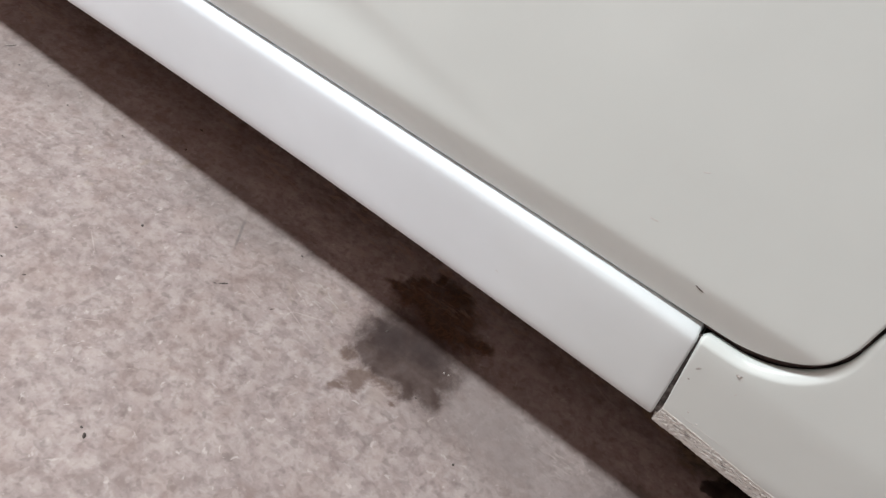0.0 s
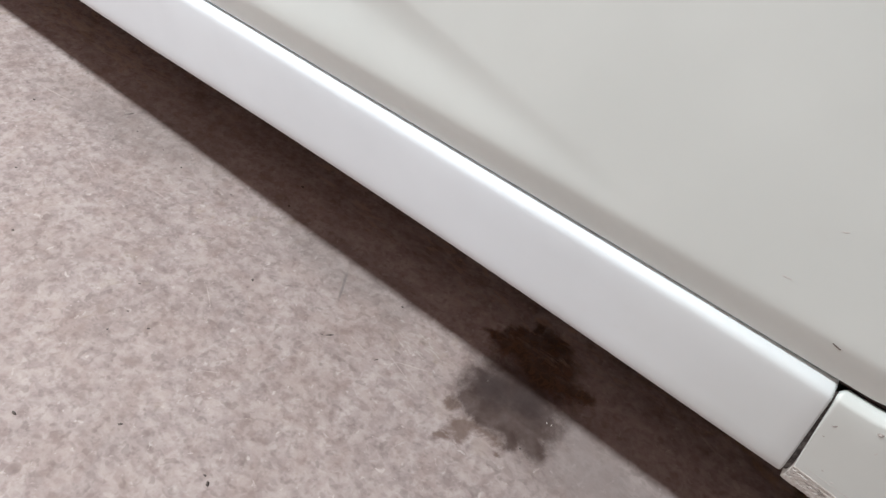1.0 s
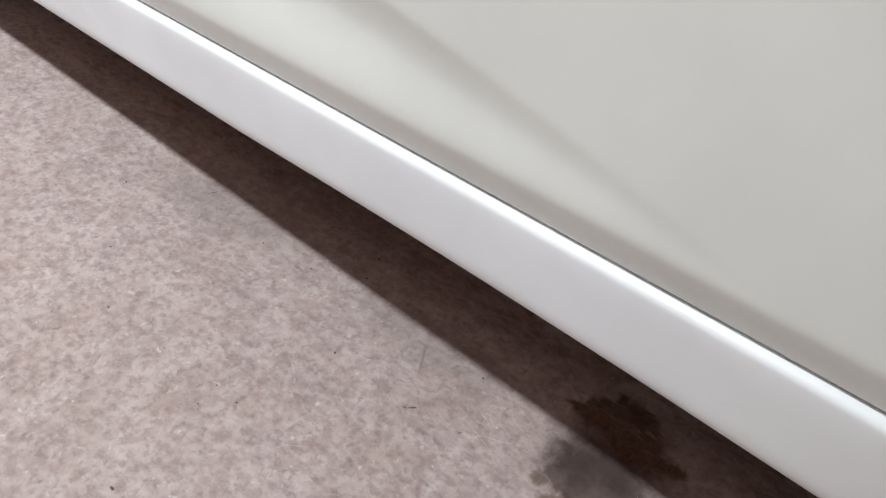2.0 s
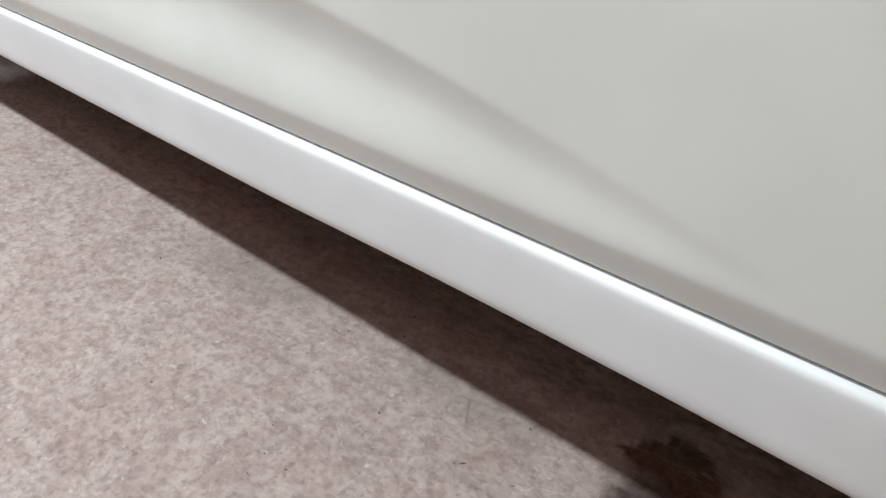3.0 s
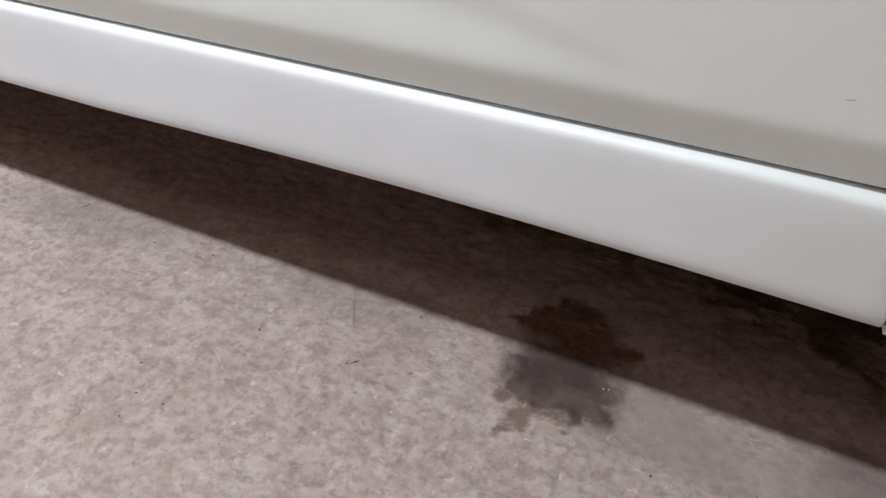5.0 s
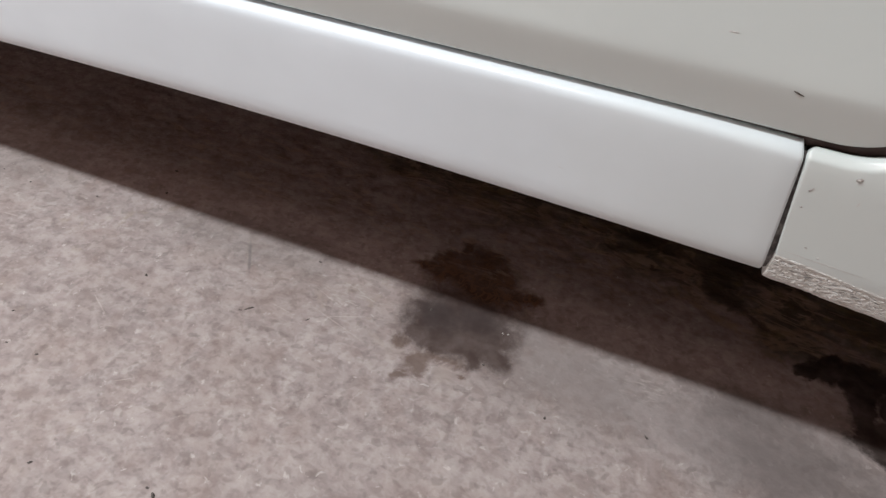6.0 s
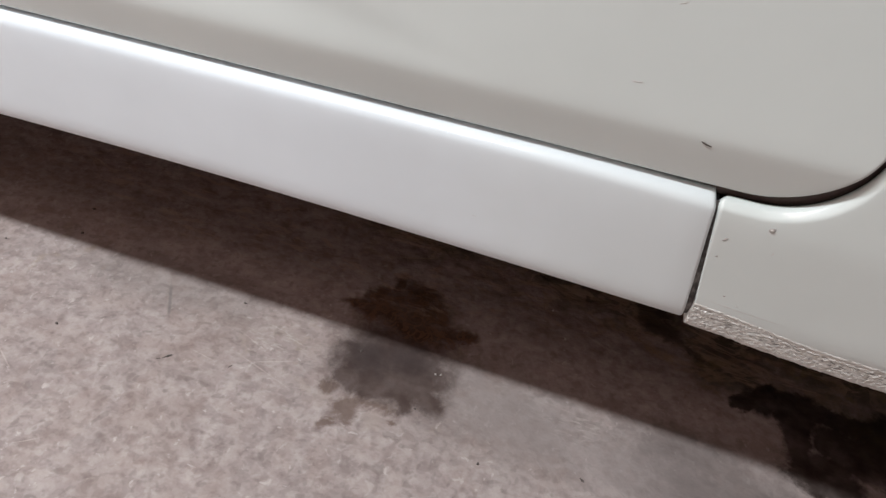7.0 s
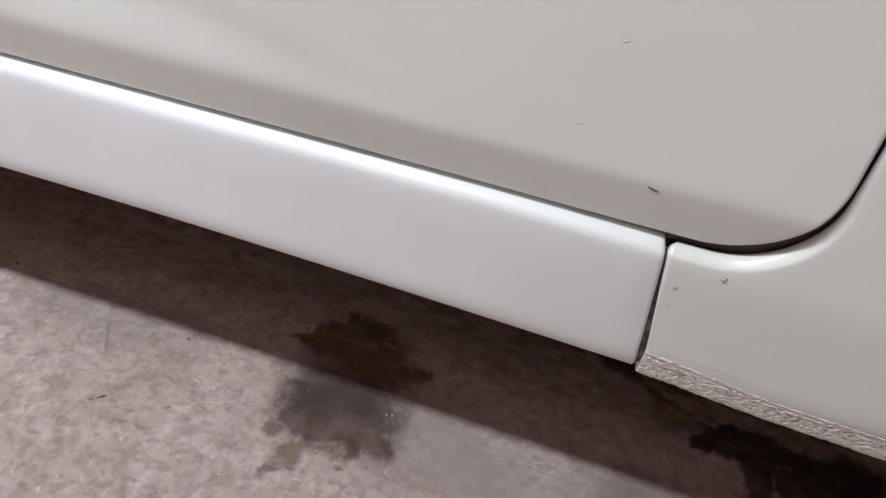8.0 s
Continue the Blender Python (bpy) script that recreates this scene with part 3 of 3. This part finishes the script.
def build_strip():
    """The rough lip under the rear panel: a smooth rolled edge, then pitted coating with ridges that run along it."""
    verts, rows = [], 420
    shape = spline([(0.0012, 0.0008, 0), (0.0001, 0.0003, 0), (-0.0001, -0.0008, 0), (0.0003, -0.002, 0), (0.0009, -0.0036, 0), (0.0012, -0.0055, 0), (0.0026, -0.011, 0), (0.0038, -0.016, 0),
                    (0.0054, -0.0208, 0), (0.0085, -0.0238, 0), (0.02, -0.0254, 0), (0.04, -0.026, 0)], 4)
    for k in range(rows):
        x = 0.0013 + 0.3087 * (k / (rows - 1)) ** 1.3
        zf = fender_foot(x)
        y0 = fender_y(max(x, 0.006), zf)
        for q in shape:
            coat = smooth01((-0.0015 - q.y) / 0.003) * smooth01((q.y + 0.0256) / 0.004)
            lump = noise.noise(Vector((x * 330, q.y * 700 + x * 30, 2.0))) + 0.6 * noise.noise(Vector((x * 600, q.y * 1000, 5.0)))
            lip = 0.0004 * noise.noise(Vector((x * 60, 4.0, 1.0))) * smooth01(-q.y / 0.004)
            verts.append((x, y0 + q.x + 0.0005 * coat * lump, zf + q.y * (1 + 0.7 * x - 0.14 * smooth01(x / 0.08)) + lip + 0.0002 * coat * lump))
    cols = len(shape)
    cap = [(x, y + 0.012, z + 0.002) for x, y, z in verts[:cols]]
    return cap + verts, grid_faces(rows + 1, cols, True)


piece("underseal_strip", *build_strip(), UNDERSEAL, fender, "rough pitted underseal strip")


def build_seam():
    """Dirty sealer at the bottom of the joint between sill and rear panel."""
    verts, rows = [], 40
    for k in range(rows):
        z = 0.2245 + (0.3095 - 0.2245) * k / (rows - 1)
        deep = 0.0032 + 0.004 * (max(0.0, z - 0.303) / 0.01) ** 2 + 0.0014 * noise.noise(Vector((z * 260, 1.0, 7.0)))
        verts += [(seam_x(z) + dx, face_y(z) + deep + dd, z) for dx, dd in ((-0.003, 0.0015), (-0.0007, 0.0), (0.0007, 0.0), (0.003, 0.0015))]
    return verts, grid_faces(rows, 4)


piece("seam_sealer", *build_seam(), SEALER, car, "dirty sealer in the joint")


def crease_z(x):
    """Height of the pressed line in the door, which falls and fades towards its corner."""
    u = min(1.0, -x)
    return 0.3127 + 0.332 * u - 0.1587 * u * u


def sag(x):
    """The door's lower edge hangs a little towards its rear corner."""
    return 0.0011 + 0.0009 * smooth01((x + 0.13) / 0.12) * (1.0 if x <= 0 else math.sqrt(max(0.0, 1 - (x / DOOR_R) ** 2)))


def door_y(x, z):
    y = -0.0205 + 0.06 * (z - 0.344) + 0.10 * max(0.0, z - 0.5) ** 2
    y += 0.33 * soft_hinge(0.3440 - z, 0.0036)           # the tucked lower band
    top = crease_z(x)
    deep = 0.0122 * smooth01((-x - 0.11) / 0.66)
    if deep > 0 and 0.346 < z:
        u = (z - 0.346) / (top - 0.346)
        rise = smooth01(u / 0.6) if u < 0.6 else 1 - ((u - 0.6) / 0.4) ** 1.6
        y += deep * soft_hinge(rise, 0.1) if u > 0.8 else deep * (rise + 0.0025)
    if x <= 0:
        d = z + sag(x) - DOOR_Z
    elif z < CORNER_Z:
        d = DOOR_R - math.hypot(x, z + sag(x) - CORNER_Z)
    else:
        d = DOOR_R - x
    r = 0.0022
    if d < r:
        y += r - math.sqrt(max(0.0, r * r - (r - max(0.0, d)) ** 2))
    return y


def door_foot(x):
    return (DOOR_Z if x <= 0 else CORNER_Z - math.sqrt(max(0.0, DOOR_R ** 2 - x * x))) - sag(x)


def build_door():
    xs = [LEFT + (0.0 - LEFT) * k / 180 for k in range(180)] + [DOOR_R * math.sin(radians(90 * k / 40)) for k in range(41)]
    heights = [0, 0.0004, 0.0008, 0.0013, 0.0018, 0.0024] + [0.0024 + 0.0014 * k for k in range(1, 26)]
    heights += [heights[-1] + 0.0028 * k for k in range(1, 80)]
    last = heights[-1]
    heights += [last + (0.62 - last) * k / 12 for k in range(1, 13)]
    verts = []
    for x in xs:
        zf = door_foot(x)
        y0 = door_y(x, zf)
        verts += [(x, y0 + 0.03, zf), (x, y0 + 0.006, zf)]
        for h in heights:
            z = zf + h * (TOP - zf) / 0.62
            verts.append((x, door_y(x, z), z))
    cols = len(heights) + 2
    # the hem along the rear edge
    edge = verts[-cols:]
    verts += [(x, y + 0.006, z) for x, y, z in edge] + [(x, y + 0.03, z) for x, y, z in edge]
    return verts, grid_faces(len(verts) // cols, cols, True)


def build_seal():
    """The dark rubber seal round the door opening, seen through the gap."""
    line = [(LEFT + (0.0 - LEFT) * k / 40, OPEN_Z - OPEN_R, 0.0, -1.0) for k in range(40)]
    for k in range(25):
        a = radians(-90 + 90 * k / 24)
        line.append((OPEN_X + OPEN_R * math.cos(a), OPEN_Z + OPEN_R * math.sin(a), math.cos(a), math.sin(a)))
    line += [(OPEN_X + OPEN_R, OPEN_Z + (TOP - OPEN_Z) * k / 10, 1.0, 0.0) for k in range(1, 11)]
    verts = []
    for x, z, nx, nz in line:
        verts += [(x + nx * off, y, z + nz * off) for off, y in ((0.006, -0.003), (0.001, -0.0075), (-0.003, -0.0065), (-0.009, 0.004))]
    return verts, grid_faces(len(line), 4)


piece("door_seal", *build_seal(), SEAL, car, "dark brown rubber door seal")
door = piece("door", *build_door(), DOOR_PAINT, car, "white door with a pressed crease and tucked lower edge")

# what stands behind the panels, and what the car stands on
RIGHT = 0.31
piece("inner_body", *box(LEFT, 0.012, 0.24, RIGHT, 0.05, 0.62), GAP_DARK, car, "dark recess behind the panel gaps", False)
piece("underbody", *box(LEFT, 0.03, 0.225, RIGHT, 1.6, 0.26), UNDERBODY, car, "rusty dark underbody", False)


def bevelled_box(corners, width):
    bm = bmesh.new()
    verts, faces = box(*corners)
    made = [bm.verts.new(v) for v in verts]
    for f in faces:
        bm.faces.new([made[k] for k in f])
    bmesh.ops.bevel(bm, geom=bm.edges[:], offset=width, segments=3, affect="EDGES")
    out = [tuple(v.co) for v in bm.verts], [tuple(v.index for v in f.verts) for f in bm.faces]
    bm.free()
    return out


def ring(profile, turns, centre):
    """A body turned about the y axis from (radius, y) points."""
    verts = []
    for k in range(turns):
        a = 2 * math.pi * k / turns
        verts += [(centre[0] + r * math.cos(a), centre[1] + y, centre[2] + r * math.sin(a)) for r, y in profile]
    n = len(profile)
    faces = [(k * n + j, k * n + j + 1, ((k + 1) % turns) * n + j + 1, ((k + 1) % turns) * n + j) for k in range(turns) for j in range(n - 1)]
    return verts, faces


piece("body_core", *bevelled_box((LEFT, 0.052, 0.262, RIGHT, 1.6, 0.632), 0.02), GAP_DARK, car, "dark inner body", True)
WHEELS_X, WHEEL_R, NOSE, TAIL, FAR = (-2.28, 0.68), 0.31, -3.02, 1.18, 1.66


def along(points, x):
    for (xa, a), (xb, b) in zip(points, points[1:]):
        if xa <= x <= xb:
            return a + (b - a) * (x - xa) / (xb - xa)
    return points[-1][1]


ROOF = [(NOSE, 0.55), (-2.97, 0.66), (-2.85, 0.74), (-2.45, 0.84), (-1.78, TOP), (-1.05, 1.4), (-0.7, 1.47), (-0.2, 1.48), (0.2, 1.45), (0.75, 1.1), (1.02, 1.02), (1.14, 0.9), (TAIL, 0.7)]


def foot(x):
    """Lower edge of the shell, raised round the wheels."""
    low = 0.26
    for wx in WHEELS_X:
        if abs(x - wx) < 0.36:
            low = max(low, WHEEL_R + math.sqrt(0.36 ** 2 - (x - wx) ** 2))
    return low


def near_side(x):
    """Behind the door and its neighbours the shell steps back."""
    if LEFT - 0.004 < x < RIGHT:
        return 0.04
    tuck = 0.16 * max(0.0, (NOSE + 0.35 - x) / 0.35) ** 2 + 0.12 * max(0.0, (x - TAIL + 0.3) / 0.3) ** 2
    return -0.018 + tuck


def build_shell():
    xs = sorted({NOSE + (TAIL - NOSE) * k / 120 for k in range(121)} | {LEFT - 0.0041, LEFT - 0.0039, RIGHT - 0.0001, RIGHT + 0.0001}
                | {wx + 0.36 * math.cos(radians(a)) for wx in WHEELS_X for a in range(0, 181, 10)})
    verts, cols = [], 12
    for x in xs:
        top, low, y0 = along(ROOF, x), foot(x), near_side(x)
        y1 = FAR - (max(y0, -0.018) + 0.018 if not LEFT - 0.004 < x < RIGHT else 0.0)
        belt = min(TOP, top - 0.02)
        low = min(low, belt - 0.02)
        lean = 0.05 + 0.36 * max(0.0, top - TOP)
        side = [(y0 + 0.05, low + 0.002), (y0, low), (y0 - 0.0, 0.5 * (low + belt)), (y0 + 0.004, belt), (y0 + lean * 0.9, top - 0.03 if top - 0.03 > belt else 0.5 * (belt + top)), (y0 + lean + 0.06, top)]
        far = [(y1 - (y - y0), z) for y, z in reversed(side)]
        verts += [(x, y, z) for y, z in side + far]
    faces = grid_faces(len(xs), cols, True)
    faces += [tuple(range(cols)), tuple(range(len(verts) - 1, len(verts) - cols - 1, -1))]
    return verts, faces


shell = piece("body_shell", *build_shell(), DOOR_PAINT, car, "white body shell with cabin and bonnet", False)


def side_glass(x0, x1, slope0, slope1, far):
    """A side window lying on the leaning cabin side."""
    verts = []
    for k in range(9):
        t = k / 8
        for h in (0.0, 1.0):
            x = x0 + (x1 - x0) * t + (slope0 * (1 - t) + slope1 * t) * h
            top = along(ROOF, x)
            z = TOP + 0.02 + (min(top, 1.47) - 0.05 - TOP - 0.02) * h
            lean = (0.05 + 0.36 * max(0.0, top - TOP)) * 0.9
            y = near_side(x) + 0.004 + (lean - 0.004) * (z - TOP) / max(0.05, top - 0.03 - TOP) - 0.006
            verts.append((x, y if not far else FAR - (y - near_side(x)), z))
    return verts, grid_faces(9, 2)


for far in (False, True):
    piece("side_window", *side_glass(-1.3, -0.62, 0.42, 0.0, far), GLASS, shell, "dark side window")
    piece("side_window", *side_glass(-0.56, 0.12, 0.0, 0.0, far), GLASS, shell, "dark side window")


def end_glass(xa, xb):
    verts = []
    for x in (xa, 0.5 * (xa + xb), xb):
        top = along(ROOF, x)
        edge = 0.05 + 0.36 * max(0.0, top - TOP) + 0.1
        verts += [(x, edge, top + 0.006), (x, FAR - edge, top + 0.006)]
    return verts, grid_faces(3, 2)


piece("windscreen", *end_glass(-1.7, -1.12), GLASS, shell, "dark windscreen")
piece("rear_window", *end_glass(0.3, 0.7), GLASS, shell, "dark rear window")
for wx in WHEELS_X:
    for wy in (0.13, 1.52):
        wheel = new("wheel")
        wheel.parent = car
        tagged(wheel, "black tyre on a silver rim")
        piece("tyre", *ring([(0.19, -0.085), (0.2, -0.095), (0.27, -0.1), (0.3, -0.085), (0.31, -0.06), (0.31, 0.06), (0.3, 0.085), (0.27, 0.1), (0.19, 0.085)], 48, (wx, wy, 0.31)), TYRE, wheel)
        piece("rim", *ring([(0.005, -0.06), (0.05, -0.065), (0.12, -0.05), (0.165, -0.055), (0.19, -0.085), (0.192, 0.085), (0.005, 0.09)], 48, (wx, wy, 0.31)), RIM, wheel)


# ---- chips and marks in the paint ----
def flake(length, width, height, seed, bend=0.0, ragged=True):
    """A small flat chip about its own centre, irregular or a smooth oval."""
    rnd = random.Random(seed)
    n, rim, top = 9, [], []
    for k in range(n):
        a = 2 * math.pi * k / n
        f = rnd.uniform(0.45, 1.2) if ragged else 1.0
        x, y = 0.5 * length * math.cos(a) * f, 0.5 * width * math.sin(a) * f
        y += bend * ((2 * x / length) ** 2 - 0.4)
        rim.append((x, y, 0.0))
        top.append((x * 0.72, y * 0.72 + bend * 0.1, height * rnd.uniform(0.7, 1.1)))
    verts = rim + top + [(0, 0, height)]
    faces = [(k, (k + 1) % n, n + (k + 1) % n, n + k) for k in range(n)] + [(n + k, n + (k + 1) % n, 2 * n) for k in range(n)]
    return verts, faces


def mark_on(panel, name, x, z, length, width, turn, material, surface, label, seed, height=0.0003, ragged=True):
    verts, faces = flake(length, width, height, seed, 0.0, ragged)
    c, sn = math.cos(radians(turn)), math.sin(radians(turn))
    out = []
    for u, v, h in verts:
        px, pz = x + u * c - v * sn, z + u * sn + v * c
        out.append((px, surface(px, pz) - 0.00005 - h, pz))
    piece(name, out, [f[::-1] for f in faces], material, panel, label)


mark_on(door, "paint_chip", -0.0236, 0.3414, 0.0064, 0.0016, -20, FLECK, door_y, "dark chip through the paint", 12)
mark_on(door, "scuff", -0.06, 0.3635, 0.006, 0.0013, 8, SCUFF, door_y, "faint grey scuff", 4, 0.0001)
mark_on(door, "scuff", -0.051, 0.4, 0.004, 0.001, 20, SCUFF, door_y, "faint grey scuff", 5, 0.0001)
mark_on(door, "scuff", -0.384, 0.406, 0.01, 0.001, 4, SCUFF, door_y, "faint grey scuff", 6, 0.0001)
mark_on(door, "scuff", -0.752, 0.449, 0.018, 0.002, 10, SCUFF, door_y, "faint grey scuff", 7, 0.0001)
mark_on(sill, "scuff", -0.126, 0.261, 0.0042, 0.00035, -8, SCUFF, lambda x, z: face_y(z), "faint grey scuff", 21, 0.0001)
mark_on(fender, "paint_chip", 0.0187, 0.3042, 0.0034, 0.0022, 25, CHIP, fender_y, "small round paint blister", 8, 0.0004, False)
mark_on(fender, "paint_bead", 0.0187, 0.3042, 0.0021, 0.0012, 25, PALE_GRAIN, fender_y, "pale bead of paint", 9, 0.0009, False)
mark_on(fender, "paint_chip", 0.001, 0.2915, 0.0042, 0.001, 52, CHIP, fender_y, "dark dirt in a paint chip", 10)
mark_on(fender, "paint_chip", 0.0006, 0.2795, 0.0015, 0.001, 30, CHIP, fender_y, "dark dirt in a paint chip", 11)
mark_on(fender, "paint_chip", 0.013, 0.2535, 0.0016, 0.0012, 0, CHIP, fender_y, "dark dirt in a paint chip", 12)
mark_on(fender, "paint_chip", 0.021, 0.2485, 0.0018, 0.001, 0, SCUFF, fender_y, "grey dirt speck", 13)
mark_on(fender, "scuff", 0.024, 0.290, 0.004, 0.0007, 80, SCUFF, fender_y, "faint grey scuff", 14, 0.0001)
mark_on(fender, "hairline_crack", 0.024, 0.2455, 0.042, 0.0005, -4, SCUFF, fender_y, "hairline crack in the paint", 15, 0.0001)

# ---- loose grit on the floor: x, y, length, width, turn ----
GRIT = [(-0.389, -0.008, 0.0105, 0.0022, 52), (-0.395, -0.013, 0.005, 0.0013, 15), (-0.36, 0.074, 0.005, 0.0022, 10), (-0.503, -0.014, 0.0045, 0.0028, 0),
        (-0.846, 0.065, 0.016, 0.0016, 62), (-0.349, -0.193, 0.0075, 0.0045, -20), (-0.357, -0.19, 0.004, 0.002, 0), (-0.099, -0.006, 0.0035, 0.0028, 30),
        (-0.016, 0.011, 0.005, 0.002, -30), (-0.952, -0.008, 0.006, 0.003, 0), (-0.451, -0.21, 0.006, 0.0025, 40), (-0.527, -0.266, 0.006, 0.003, 20),
        (-0.71, 0.046, 0.003, 0.002, 0), (-0.165, 0.024, 0.003, 0.0018, 20), (-0.58, 0.131, 0.005, 0.003, 0), (-0.565, 0.095, 0.004, 0.003, 15),
        (-0.333, 0.003, 0.006, 0.0012, 60), (-0.233, 0.064, 0.004, 0.002, 80), (-0.838, -0.095, 0.004, 0.002, 30), (-0.742, -0.151, 0.004, 0.002, 10),
        (-0.581, -0.101, 0.004, 0.0018, 40), (-0.525, -0.13, 0.0045, 0.0018, 30), (-0.558, -0.131, 0.003, 0.002, 0), (-0.552, -0.158, 0.003, 0.0018, 70),
        (-0.753, 0.051, 0.003, 0.0016, 0), (-0.628, 0.058, 0.003, 0.002, 0), (-0.807, 0.05, 0.004, 0.0016, 20)]
for k, (gx, gy, gl, gw, turn) in enumerate(GRIT):
    grit = new("grit_fleck", mesh_of("grit_fleck", *flake(gl, gw, min(0.0016, gw * 0.5), 40 + k, 0.0012 if gl > 0.012 else 0.0), FLECK))
    grit.matrix_world = pose(gx, gy, floor_z(gx, gy) - 0.0001, 0, 0, turn)
    tagged(grit, "small dark grit fleck on the concrete floor" if gl < 0.012 else "thin dark twig lying on the concrete floor", "grit", "grit on the floor")
for k, (gx, gy) in enumerate([(-0.161, 0.065), (-0.156, 0.066), (-0.079, 0.184), (-0.06, 0.152)]):
    grain = new("pale_grain", mesh_of("pale_grain", *flake(0.0024, 0.0017, 0.0012, 90 + k), PALE_GRAIN))
    grain.matrix_world = pose(gx, gy, floor_z(gx, gy) - 0.0001, 0, 0, 40 * k)
    tagged(grain, "tiny pale sand grain on the oily floor", "grit", "pale grains on the stain")
